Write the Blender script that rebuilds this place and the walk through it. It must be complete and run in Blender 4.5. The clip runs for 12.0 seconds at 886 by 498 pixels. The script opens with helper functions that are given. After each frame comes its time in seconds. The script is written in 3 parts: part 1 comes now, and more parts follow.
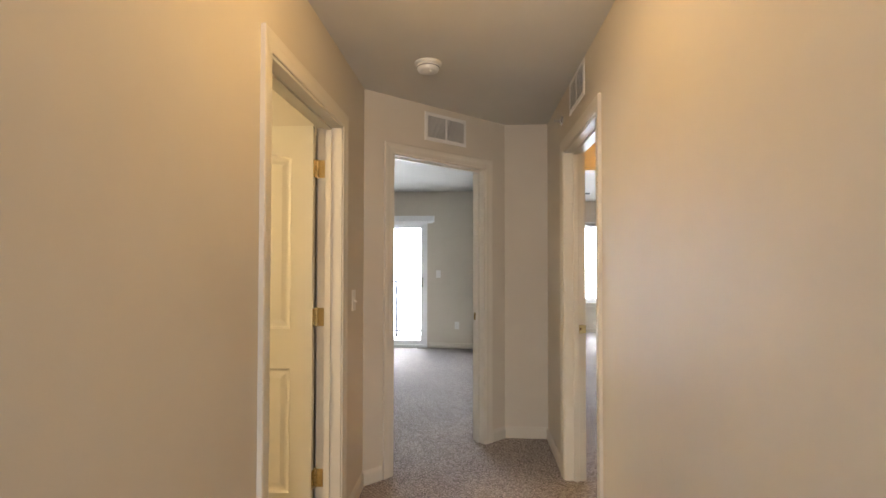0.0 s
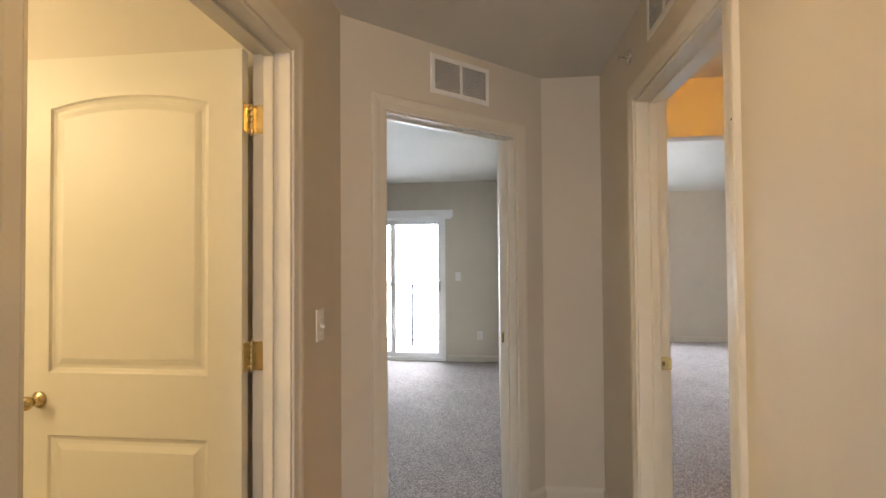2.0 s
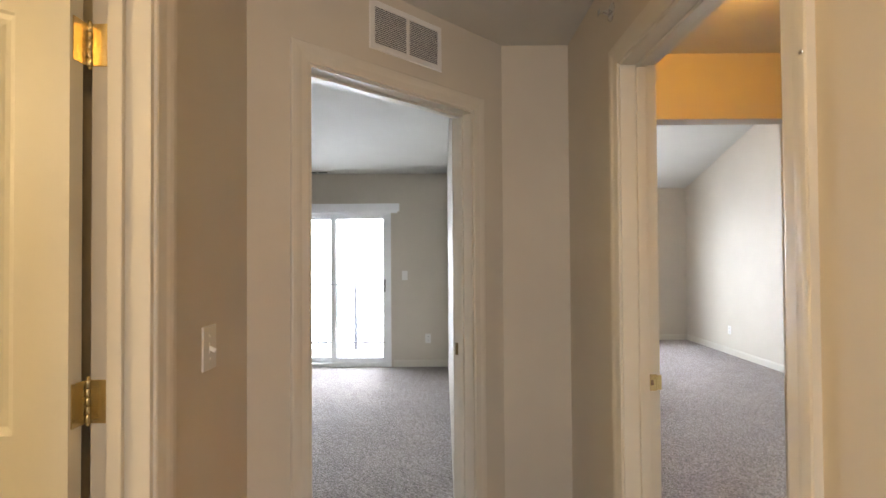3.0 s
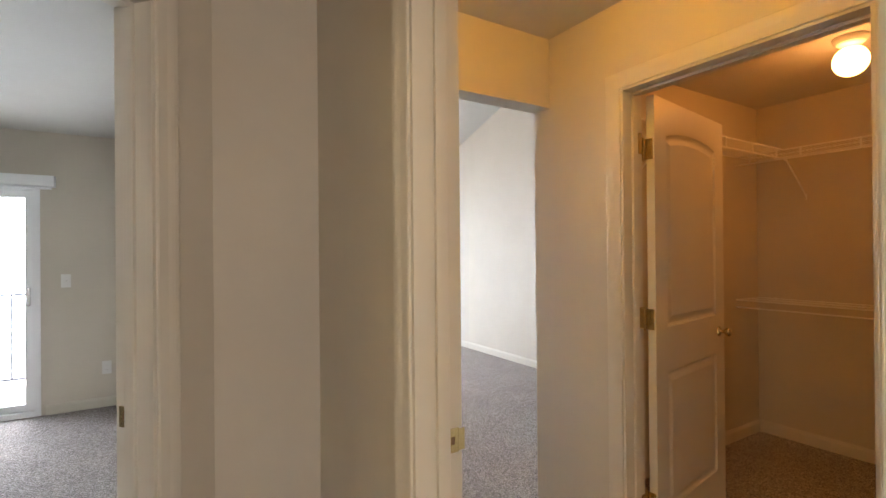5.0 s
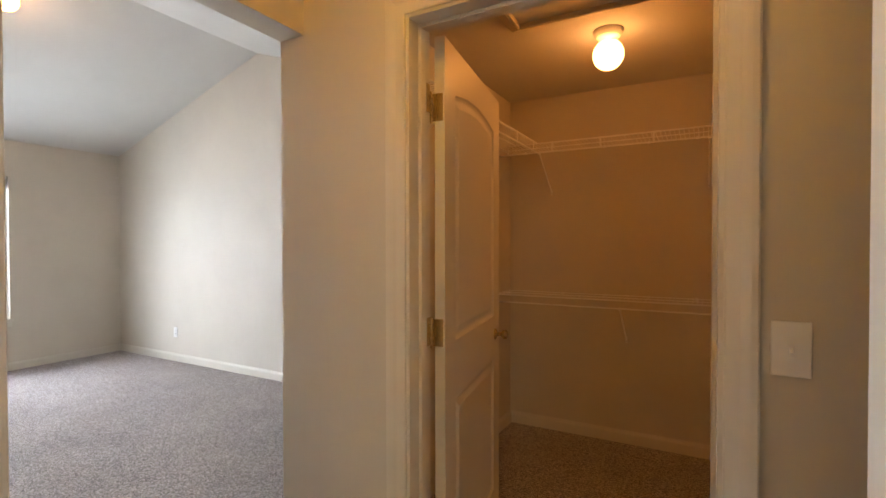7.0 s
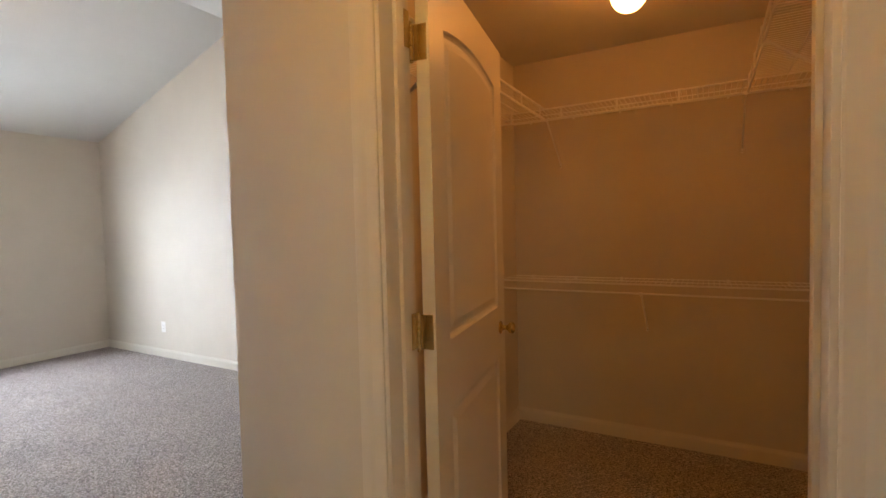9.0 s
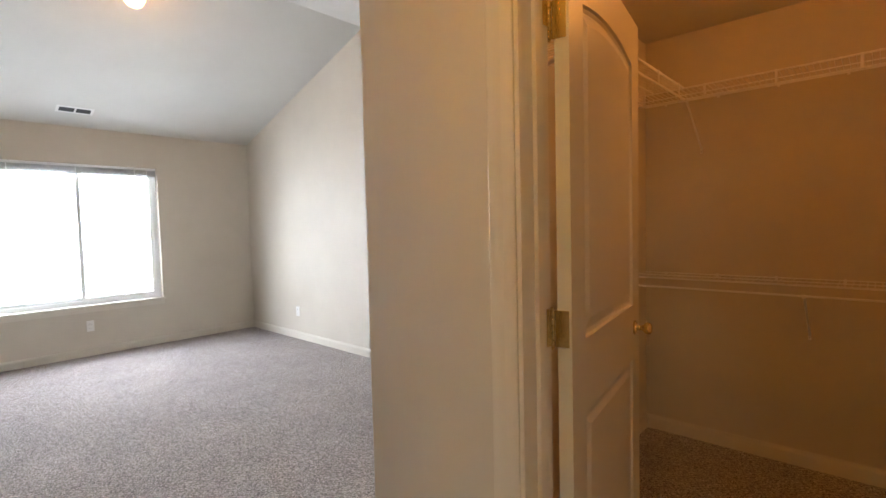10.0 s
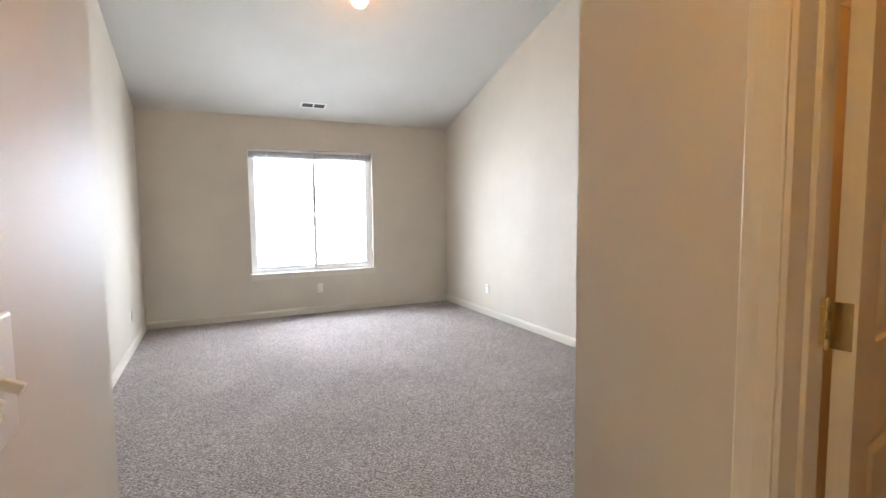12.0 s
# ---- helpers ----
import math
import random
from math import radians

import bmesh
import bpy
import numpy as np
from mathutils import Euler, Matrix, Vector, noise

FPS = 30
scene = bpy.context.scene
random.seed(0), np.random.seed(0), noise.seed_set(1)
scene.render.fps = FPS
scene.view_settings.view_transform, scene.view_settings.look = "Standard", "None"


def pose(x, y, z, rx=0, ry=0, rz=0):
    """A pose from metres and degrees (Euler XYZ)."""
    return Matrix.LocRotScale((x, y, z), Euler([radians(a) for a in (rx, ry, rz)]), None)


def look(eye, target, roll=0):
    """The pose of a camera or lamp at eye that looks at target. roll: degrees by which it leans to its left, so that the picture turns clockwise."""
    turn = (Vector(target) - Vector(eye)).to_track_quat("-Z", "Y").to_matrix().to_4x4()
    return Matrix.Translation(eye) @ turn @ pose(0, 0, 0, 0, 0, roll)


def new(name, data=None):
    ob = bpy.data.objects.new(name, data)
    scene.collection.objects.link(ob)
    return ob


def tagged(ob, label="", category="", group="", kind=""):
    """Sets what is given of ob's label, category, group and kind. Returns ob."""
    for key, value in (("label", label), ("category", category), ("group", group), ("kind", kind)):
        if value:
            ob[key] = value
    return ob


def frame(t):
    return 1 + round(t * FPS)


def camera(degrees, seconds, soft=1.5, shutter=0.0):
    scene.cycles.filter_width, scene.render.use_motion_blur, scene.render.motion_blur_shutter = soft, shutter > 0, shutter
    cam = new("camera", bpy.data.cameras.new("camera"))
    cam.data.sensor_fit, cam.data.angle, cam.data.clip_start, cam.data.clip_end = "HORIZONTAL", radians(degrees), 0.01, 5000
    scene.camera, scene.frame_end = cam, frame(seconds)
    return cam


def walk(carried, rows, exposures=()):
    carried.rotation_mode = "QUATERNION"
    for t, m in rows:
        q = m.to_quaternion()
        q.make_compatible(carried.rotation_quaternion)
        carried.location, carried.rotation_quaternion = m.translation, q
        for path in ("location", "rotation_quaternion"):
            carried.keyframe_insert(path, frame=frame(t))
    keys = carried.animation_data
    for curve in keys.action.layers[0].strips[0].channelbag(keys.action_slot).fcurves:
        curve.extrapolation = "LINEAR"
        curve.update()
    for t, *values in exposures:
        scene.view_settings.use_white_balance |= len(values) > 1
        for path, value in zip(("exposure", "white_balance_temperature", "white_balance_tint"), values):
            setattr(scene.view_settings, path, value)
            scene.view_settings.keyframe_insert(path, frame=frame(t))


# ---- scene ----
cam = camera(85.9, 12.0)
PATH = [
    (0, (0.245, -0.326, 1.362), (0.117, 1.67, 1.404), 0.1),
    (0.5, (0.23, -0.102, 1.364), (0.072, 1.892, 1.409), 0.2),
    (1, (0.217, 0.128, 1.365), (0.033, 2.119, 1.413), -0.0),
    (1.5, (0.232, 0.361, 1.367), (0.01, 2.348, 1.415), -0.4),
    (2, (0.224, 0.604, 1.37), (0.0, 2.591, 1.411), -0.4),
    (2.5, (0.196, 0.823, 1.369), (0.033, 2.816, 1.404), -0.5),
    (4.5, (0.227, 1.598, 1.362), (1.0, 3.443, 1.368), 0.0),
    (5, (0.318, 1.756, 1.365), (1.369, 3.457, 1.371), -0.5),
    (5.5, (0.418, 1.957, 1.354), (1.762, 3.438, 1.35), -0.2),
    (6, (0.538, 2.077, 1.356), (2.078, 3.353, 1.329), 0.5),
    (6.5, (0.681, 2.188, 1.361), (2.346, 3.296, 1.339), -0.1),
    (7, (0.799, 2.272, 1.356), (2.553, 3.232, 1.328), -0.1),
    (9, (1.115, 2.398, 1.326), (2.859, 3.375, 1.24), -1.4),
    (9.5, (1.126, 2.432, 1.322), (2.764, 3.577, 1.233), -1.2),
    (10, (1.121, 2.471, 1.319), (2.594, 3.82, 1.218), -1.4),
    (10.5, (1.137, 2.509, 1.307), (2.399, 4.056, 1.187), -1.5),
    (11, (1.121, 2.517, 1.295), (2.178, 4.209, 1.157), -1.1),
    (11.5, (1.104, 2.549, 1.291), (2.04, 4.31, 1.139), -1.0),
    (12, (1.111, 2.564, 1.28), (1.969, 4.363, 1.125), -0.6),
]
walk(cam, [(t, look(eye, target, roll)) for t, eye, target, roll in PATH], exposures=[(0, 0.82), (4.5, 0.82), (6.5, 0.70), (9.5, 0.70), (12, 0.79)])

# ---- world and light ----
world = bpy.data.worlds.new("sky")
scene.world = world
world.use_nodes = True
wn = world.node_tree
sky = wn.nodes.new("ShaderNodeTexSky")
sky.sky_type = "NISHITA"
sky.sun_disc = False
sky.sun_elevation, sky.sun_rotation = radians(38), radians(25)
sky.dust_density, sky.air_density = 6.0, 1.0
wn.links.new(sky.outputs["Color"], wn.nodes["Background"].inputs["Color"])
wn.nodes["Background"].inputs["Strength"].default_value = 0.12

sun_data = bpy.data.lights.new("sun", "SUN")
sun_data.energy, sun_data.angle, sun_data.color = 0.8, radians(15), (1.0, 0.97, 0.92)
sun = new("sun", sun_data)
sun.matrix_world = look((0, 30, 30), (3, 6, 0))


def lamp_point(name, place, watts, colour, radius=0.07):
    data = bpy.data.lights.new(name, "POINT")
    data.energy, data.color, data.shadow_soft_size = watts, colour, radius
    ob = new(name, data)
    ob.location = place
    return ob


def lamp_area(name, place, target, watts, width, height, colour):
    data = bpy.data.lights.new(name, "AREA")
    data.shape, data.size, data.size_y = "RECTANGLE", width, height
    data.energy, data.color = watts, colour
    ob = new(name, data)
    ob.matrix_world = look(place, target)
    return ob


DAY = (0.75, 0.85, 1.0)
lamp_area("window_daylight", (2.26, 10.4, 3.0), (2.26, 7.5, 0.9), 1000, 7.0, 5.0, DAY)
lamp_area("window_skylight", (2.253, 8.89, 1.305), (2.253, 6.6, 1.305), 30, 1.50, 1.48, DAY)
lamp_area("balcony_daylight", (-1.55, 8.75, 1.4), (-1.55, 5.5, 1.3), 185, 3.3, 2.7, DAY)
lamp_point("hall_bulb", (0.19, 0.95, 2.20), 6.6, (1.0, 0.61, 0.23))
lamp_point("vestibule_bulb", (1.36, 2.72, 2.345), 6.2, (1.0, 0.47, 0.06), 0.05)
# Added fill that brightens the hall's end; no such source is known.
lamp_area("hall_end_fill", (0.19, -3.2, 1.45), (0.19, 2.0, 1.35), 43, 1.1, 1.7, (0.93, 0.94, 1.0))
lamp_point("bath_bulb", (-2.15, 0.85, 2.1), 31, (1.0, 0.77, 0.44), 0.2)
lamp_point("closet_bulb", (3.27, 2.69, 2.29), 3.9, (1.0, 0.31, 0.022), 0.07)
lamp_point("bedroom_bulb", (2.265, 6.53, 3.02), 3.5, (1.0, 0.70, 0.38))


# ---- materials ----


def tree(name, colour, rough, metal=0.0):
    m = bpy.data.materials.new(name)
    m.use_nodes = True
    b = m.node_tree.nodes["Principled BSDF"]
    b.inputs["Base Color"].default_value = (*colour, 1)
    b.inputs["Roughness"].default_value = rough
    b.inputs["Metallic"].default_value = metal
    return m, m.node_tree, b


def coords(nt, scale=(1, 1, 1)):
    tc = nt.nodes.new("ShaderNodeTexCoord")
    mp = nt.nodes.new("ShaderNodeMapping")
    mp.inputs["Scale"].default_value = scale
    nt.links.new(tc.outputs["Object"], mp.inputs["Vector"])
    return mp.outputs["Vector"]


def noise_node(nt, vec, scale, detail=3.0, rough=0.55):
    n = nt.nodes.new("ShaderNodeTexNoise")
    n.inputs["Scale"].default_value = scale
    n.inputs["Detail"].default_value = detail
    n.inputs["Roughness"].default_value = rough
    nt.links.new(vec, n.inputs["Vector"])
    return n.outputs["Fac"]


def ramp(nt, fac, stops):
    r = nt.nodes.new("ShaderNodeValToRGB")
    els = r.color_ramp.elements
    while len(els) < len(stops):
        els.new(0.5)
    for e, (p, c) in zip(els, stops):
        e.position, e.color = p, (*c, 1)
    nt.links.new(fac, r.inputs["Fac"])
    return r.outputs["Color"]


def bump(nt, b, height, strength, dist):
    n = nt.nodes.new("ShaderNodeBump")
    n.inputs["Strength"].default_value = strength
    n.inputs["Distance"].default_value = dist
    nt.links.new(height, n.inputs["Height"])
    nt.links.new(n.outputs["Normal"], b.inputs["Normal"])


def paint(name, colour, rough, peel=0.15, blotch=0.04, grain=140):
    """Rolled paint: faint roller stipple and slow cloudy unevenness."""
    m, nt, b = tree(name, colour, rough)
    b.inputs["Specular IOR Level"].default_value = 0.27
    v = coords(nt)
    slow = noise_node(nt, v, 1.7, 4)
    lo = tuple(c * (1 - blotch) for c in colour)
    hi = tuple(min(c * (1 + blotch), 0.95) for c in colour)
    nt.links.new(ramp(nt, slow, [(0.3, lo), (0.7, hi)]), b.inputs["Base Color"])
    fine = noise_node(nt, v, grain, 2)
    wide = noise_node(nt, v, 11, 2)
    mx = nt.nodes.new("ShaderNodeMath")
    mx.operation = "MULTIPLY_ADD"
    mx.inputs[1].default_value = 0.35
    nt.links.new(fine, mx.inputs[0])
    nt.links.new(wide, mx.inputs[2])
    bump(nt, b, mx.outputs[0], peel, 0.004)
    rr = nt.nodes.new("ShaderNodeMapRange")
    rr.inputs["To Min"].default_value, rr.inputs["To Max"].default_value = rough - 0.05, rough + 0.06
    nt.links.new(slow, rr.inputs["Value"])
    nt.links.new(rr.outputs["Result"], b.inputs["Roughness"])
    return m


WALL = paint("wall_paint", (0.605, 0.555, 0.472), 0.57)
CEIL = paint("ceiling_paint", (0.63, 0.615, 0.575), 0.85, 0.35, 0.03, 90)
TRIM = paint("trim_paint", (0.655, 0.615, 0.535), 0.36, 0.012, 0.02)
DOOR = paint("door_paint", (0.67, 0.64, 0.555), 0.38, 0.02, 0.02)
PLASTIC = tree("white_plastic", (0.76, 0.75, 0.72), 0.35)[0]
SLOT = tree("dark_slot", (0.03, 0.03, 0.03), 0.6)[0]
MORTISE = tree("bare_wood_mortise", (0.20, 0.11, 0.05), 0.8)[0]
DUCT = tree("duct_dark", (0.16, 0.16, 0.17), 0.7)[0]
VINYL = tree("white_vinyl", (0.86, 0.87, 0.88), 0.4)[0]
WIRE = tree("coated_wire", (0.80, 0.79, 0.75), 0.35)[0]
CHROME = tree("chrome", (0.75, 0.75, 0.75), 0.2, 1.0)[0]
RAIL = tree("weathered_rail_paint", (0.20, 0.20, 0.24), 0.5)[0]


def brass_material():
    m, nt, b = tree("polished_brass", (0.62, 0.50, 0.25), 0.24, 1.0)
    v = coords(nt)
    n = noise_node(nt, v, 220, 2)
    nt.links.new(ramp(nt, n, [(0.3, (0.58, 0.45, 0.22)), (0.7, (0.68, 0.55, 0.29))]), b.inputs["Base Color"])
    rr = nt.nodes.new("ShaderNodeMapRange")
    rr.inputs["To Min"].default_value, rr.inputs["To Max"].default_value = 0.20, 0.30
    nt.links.new(n, rr.inputs["Value"])
    nt.links.new(rr.outputs["Result"], b.inputs["Roughness"])
    return m


BRASS = brass_material()


def carpet_material():
    """Cut-pile carpet: taupe yarn flecked dark and pale, with tufts as relief."""
    m, nt, b = tree("carpet", (0.25, 0.21, 0.19), 0.95)
    v = coords(nt)
    vor = nt.nodes.new("ShaderNodeTexVoronoi")
    vor.inputs["Scale"].default_value = 185
    nt.links.new(v, vor.inputs["Vector"])
    sep = nt.nodes.new("ShaderNodeSeparateColor")
    nt.links.new(vor.outputs["Color"], sep.inputs["Color"])
    tuft = ramp(nt, sep.outputs["Red"], [(0.0, (0.105, 0.088, 0.080)), (0.22, (0.225, 0.190, 0.176)),
                                         (0.65, (0.410, 0.358, 0.336)), (1.0, (0.69, 0.62, 0.59))])
    slow = noise_node(nt, v, 2.2, 4)
    shade = ramp(nt, slow, [(0.3, (0.88, 0.88, 0.88)), (0.7, (1.06, 1.06, 1.06))])
    mul = nt.nodes.new("ShaderNodeMix")
    mul.data_type, mul.blend_type = "RGBA", "MULTIPLY"
    mul.inputs["Factor"].default_value = 1.0
    nt.links.new(tuft, mul.inputs["A"])
    nt.links.new(shade, mul.inputs["B"])
    # Short dark dashes: the shade of dents in the pile, put into the colour.
    tc = coords(nt, (4.5, 70.0, 1.0))
    dent_shade = ramp(nt, noise_node(nt, tc, 1.0, 1.0), [(0.72, (1, 1, 1)), (0.76, (0.55, 0.53, 0.52))])
    rows = nt.nodes.new("ShaderNodeTexWave")
    rows.bands_direction = "DIAGONAL"
    rows.inputs["Scale"].default_value = 22
    rows.inputs["Distortion"].default_value = 3.0
    rows.inputs["Detail Scale"].default_value = 8.0
    nt.links.new(v, rows.inputs["Vector"])
    rib = ramp(nt, rows.outputs["Fac"], [(0.0, (0.82, 0.82, 0.82)), (0.5, (1.08, 1.08, 1.08))])
    res = mul.outputs["Result"]
    for extra in (dent_shade, rib):
        m2 = nt.nodes.new("ShaderNodeMix")
        m2.data_type, m2.blend_type = "RGBA", "MULTIPLY"
        m2.inputs["Factor"].default_value = 1.0
        nt.links.new(res, m2.inputs["A"])
        nt.links.new(extra, m2.inputs["B"])
        res = m2.outputs["Result"]
    nt.links.new(res, b.inputs["Base Color"])
    inv = nt.nodes.new("ShaderNodeMath")
    inv.operation = "SUBTRACT"
    inv.inputs[0].default_value = 1.0
    nt.links.new(vor.outputs["Distance"], inv.inputs[1])
    mid = noise_node(nt, v, 38, 3)
    add = nt.nodes.new("ShaderNodeMath")
    nt.links.new(inv.outputs[0], add.inputs[0])
    nt.links.new(mid, add.inputs[1])
    bump(nt, b, add.outputs[0], 0.8, 0.008)
    b.inputs["Specular IOR Level"].default_value = 0.1
    b.inputs["Sheen Weight"].default_value = 0.18
    return m


CARPET = carpet_material()


def glass_material():
    m, nt, b = tree("clear_glass", (1, 1, 1), 0.02)
    b.inputs["Transmission Weight"].default_value = 1.0
    b.inputs["IOR"].default_value = 1.05
    return m


GLASS = glass_material()


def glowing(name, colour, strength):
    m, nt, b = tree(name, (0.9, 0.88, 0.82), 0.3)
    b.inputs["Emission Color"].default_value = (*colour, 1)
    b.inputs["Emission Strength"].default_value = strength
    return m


GLOBE = glowing("lit_opal_glass", (1.0, 0.40, 0.105), 9.0)
BLIND = paint("vertical_blind_vinyl", (0.55, 0.56, 0.54), 0.5, 0.03, 0.03)
MINI = tree("aluminium_blind", (0.50, 0.50, 0.50), 0.4)[0]
DECK = paint("balcony_boards", (0.42, 0.40, 0.37), 0.8, 0.2, 0.1)
VINYL_FLOOR = paint("bath_vinyl", (0.45, 0.40, 0.33), 0.4, 0.05, 0.08)

# ---- mesh helpers ----


def mesh_of(name, bm, material):
    me = bpy.data.meshes.new(name)
    bmesh.ops.recalc_face_normals(bm, faces=bm.faces[:])
    bm.to_mesh(me)
    bm.free()
    me.materials.append(material)
    return me


def part(name, bm, material, parent=None, label="", smooth=False):
    """One mesh object, under a thing or a part if a parent is given."""
    me = mesh_of(name, bm, material)
    if smooth:
        for p in me.polygons:
            p.use_smooth = True
    ob = new(name, me)
    if parent is not None:
        ob.parent = parent
    if label:
        tagged(ob, label)
    return ob


def thing(name, m, label, category, group="", kind=""):
    ob = new(name)
    ob.matrix_world = m
    return tagged(ob, label, category, group, kind)


def add_box(bm, x0, x1, y0, y1, z0, z1, bevel=0.0):
    made = bmesh.ops.create_cube(bm, size=1.0)["verts"]
    for v in made:
        v.co = Vector((x0 + (v.co.x + 0.5) * (x1 - x0), y0 + (v.co.y + 0.5) * (y1 - y0), z0 + (v.co.z + 0.5) * (z1 - z0)))
    if bevel:
        edges = list({e for v in made for e in v.link_edges})
        bmesh.ops.bevel(bm, geom=edges, offset=bevel, segments=2, affect="EDGES", profile=0.6)
    return bm


def box(x0, x1, y0, y1, z0, z1, bevel=0.0):
    return add_box(bmesh.new(), x0, x1, y0, y1, z0, z1, bevel)


def add_lathe(bm, profile, n=24, axis="Z", at=(0, 0, 0)):
    """A body of revolution: profile rows of (radius, height)."""
    rings = []
    for r, h in profile:
        ring = []
        for i in range(n):
            a = 2 * math.pi * i / n
            p = (r * math.cos(a), r * math.sin(a), h)
            if axis == "Y":
                p = (p[0], p[2], p[1])
            if axis == "X":
                p = (p[2], p[0], p[1])
            ring.append(bm.verts.new(Vector(p) + Vector(at)))
        rings.append(ring)
    for a, b in zip(rings, rings[1:]):
        for i in range(n):
            bm.faces.new((a[i], a[(i + 1) % n], b[(i + 1) % n], b[i]))
    for ring in (rings[0], rings[-1]):
        if len(ring) > 2:
            bm.faces.new(ring)
    return bm


def add_rod(bm, p, q, r, n=6):
    p, q = Vector(p), Vector(q)
    m = Matrix.Translation((p + q) / 2) @ (q - p).to_track_quat("Z", "Y").to_matrix().to_4x4()
    bmesh.ops.create_cone(bm, cap_ends=True, segments=n, radius1=r, radius2=r, depth=(q - p).length, matrix=m)
    return bm


def wall(name, p0, p1, th, z0, z1, holes=(), label="beige painted drywall wall"):
    """A wall whose seen face runs from p0 to p1, thick towards the left of that way, with real openings (s0, s1, z0, z1)."""
    p0, p1 = Vector((*p0, 0)), Vector((*p1, 0))
    u = (p1 - p0).normalized()
    n = Vector((-u.y, u.x, 0))
    length = (p1 - p0).length
    ss = sorted({0.0, length, *[h[0] for h in holes], *[h[1] for h in holes]})
    zs = sorted({z0, z1, *[h[2] for h in holes], *[h[3] for h in holes]})
    solid = {}
    for i in range(len(ss) - 1):
        for k in range(len(zs) - 1):
            s, z = (ss[i] + ss[i + 1]) / 2, (zs[k] + zs[k + 1]) / 2
            solid[i, k] = not any(h[0] < s < h[1] and h[2] < z < h[3] for h in holes)
    bm = bmesh.new()

    def at(s, d, z):
        return bm.verts.new(p0 + u * s + n * d + Vector((0, 0, z)))

    for (i, k), full in solid.items():
        if not full:
            continue
        a, b, c, d = ss[i], ss[i + 1], zs[k], zs[k + 1]
        for depth in (0.0, th):
            bm.faces.new((at(a, depth, c), at(b, depth, c), at(b, depth, d), at(a, depth, d)))
        if not solid.get((i - 1, k)):
            bm.faces.new((at(a, 0, c), at(a, th, c), at(a, th, d), at(a, 0, d)))
        if not solid.get((i + 1, k)):
            bm.faces.new((at(b, 0, c), at(b, th, c), at(b, th, d), at(b, 0, d)))
        if not solid.get((i, k - 1)):
            bm.faces.new((at(a, 0, c), at(b, 0, c), at(b, th, c), at(a, th, c)))
        if not solid.get((i, k + 1)):
            bm.faces.new((at(a, 0, d), at(b, 0, d), at(b, th, d), at(a, th, d)))
    bmesh.ops.remove_doubles(bm, verts=bm.verts[:], dist=1e-5)
    ob = part(name, bm, WALL)
    return tagged(ob, label, "wall", kind="structure")


def sweep_frame(profile, s0, s1, top, sill=None):
    """A moulding mitred round an opening: profile rows of (outward, proud). In x along the wall, y out of it (-), z up."""
    bm = bmesh.new()
    rows = []
    for o, d in profile:
        pts = [(s0 - o, 0.0 if sill is None else sill - o), (s0 - o, top + o), (s1 + o, top + o), (s1 + o, 0.0 if sill is None else sill - o)]
        rows.append([bm.verts.new((x, -d, z)) for x, z in pts])
    count = 4 if sill is not None else 3
    for a, b in zip(rows, rows[1:] + rows[:1]):
        for i in range(count):
            j = (i + 1) % 4
            bm.faces.new((a[i], a[j], b[j], b[i]))
    if sill is None:
        for i in (0, 3):
            bm.faces.new([r[i] for r in rows])
    return bm


CASING = [(0.0, 0.0), (0.0, 0.009), (0.004, 0.011), (0.012, 0.0115), (0.030, 0.013), (0.040, 0.0155), (0.050, 0.017), (0.062, 0.0172), (0.066, 0.0150), (0.066, 0.0)]
BASE = [(0.0, 0.0), (0.012, 0.0), (0.012, 0.062), (0.009, 0.072), (0.005, 0.078), (0.003, 0.086), (0.0, 0.086)]


def wall_pose(p0, p1, s=0.0, z=0.0, d=0.0):
    """Pose at the wall's seen face: x along the wall, -y out of the wall towards the eye, z up."""
    p0, p1 = Vector((*p0, 0)), Vector((*p1, 0))
    u = (p1 - p0).normalized()
    n = Vector((-u.y, u.x, 0))
    m = Matrix((u, n, Vector((0, 0, 1)))).transposed().to_4x4()
    m.translation = p0 + u * s + n * d + Vector((0, 0, z))
    return m


def baseboard(p0, p1, s0, s1):
    bm = bmesh.new()
    ends = []
    for s in (s0, s1):
        ends.append([bm.verts.new((s, -d, z)) for d, z in BASE])
    for i in range(len(BASE)):
        j = (i + 1) % len(BASE)
        bm.faces.new((ends[0][i], ends[1][i], ends[1][j], ends[0][j]))
    for e in ends:
        bm.faces.new(e)
    ob = part("baseboard", bm, TRIM)
    ob.matrix_world = wall_pose(p0, p1)
    return tagged(ob, "off-white painted baseboard along the carpet", "baseboard", kind="structure")


# ---- the setting ----
CZ = 2.400
DH = 2.04
NY = 3.580
HALL_L = ((-0.42, -2.6), (-0.42, 2.58))
ANGLED = ((-0.42, 2.523), (0.485, 3.362))
HALL_END = ((0.435, 3.362), (0.812, 3.362))
HALL_R = ((0.812, NY), (0.812, -2.6))
CLOSET_W = ((2.002, NY), (2.002, 0.80))
BATH_Y = (1.172, 2.045)
RDOOR_Y = (1.878, 2.689)
CDOOR_Y = (2.228, 3.060)
ADOOR_S = (0.203, 1.030)
WIN = (1.487, 3.018, 0.545, 2.062)
SLIDER = (-1.960, -0.462, 0.02, 1.942)
YB, XW, XE = 8.732, 0.360, 4.110
YL = 6.962

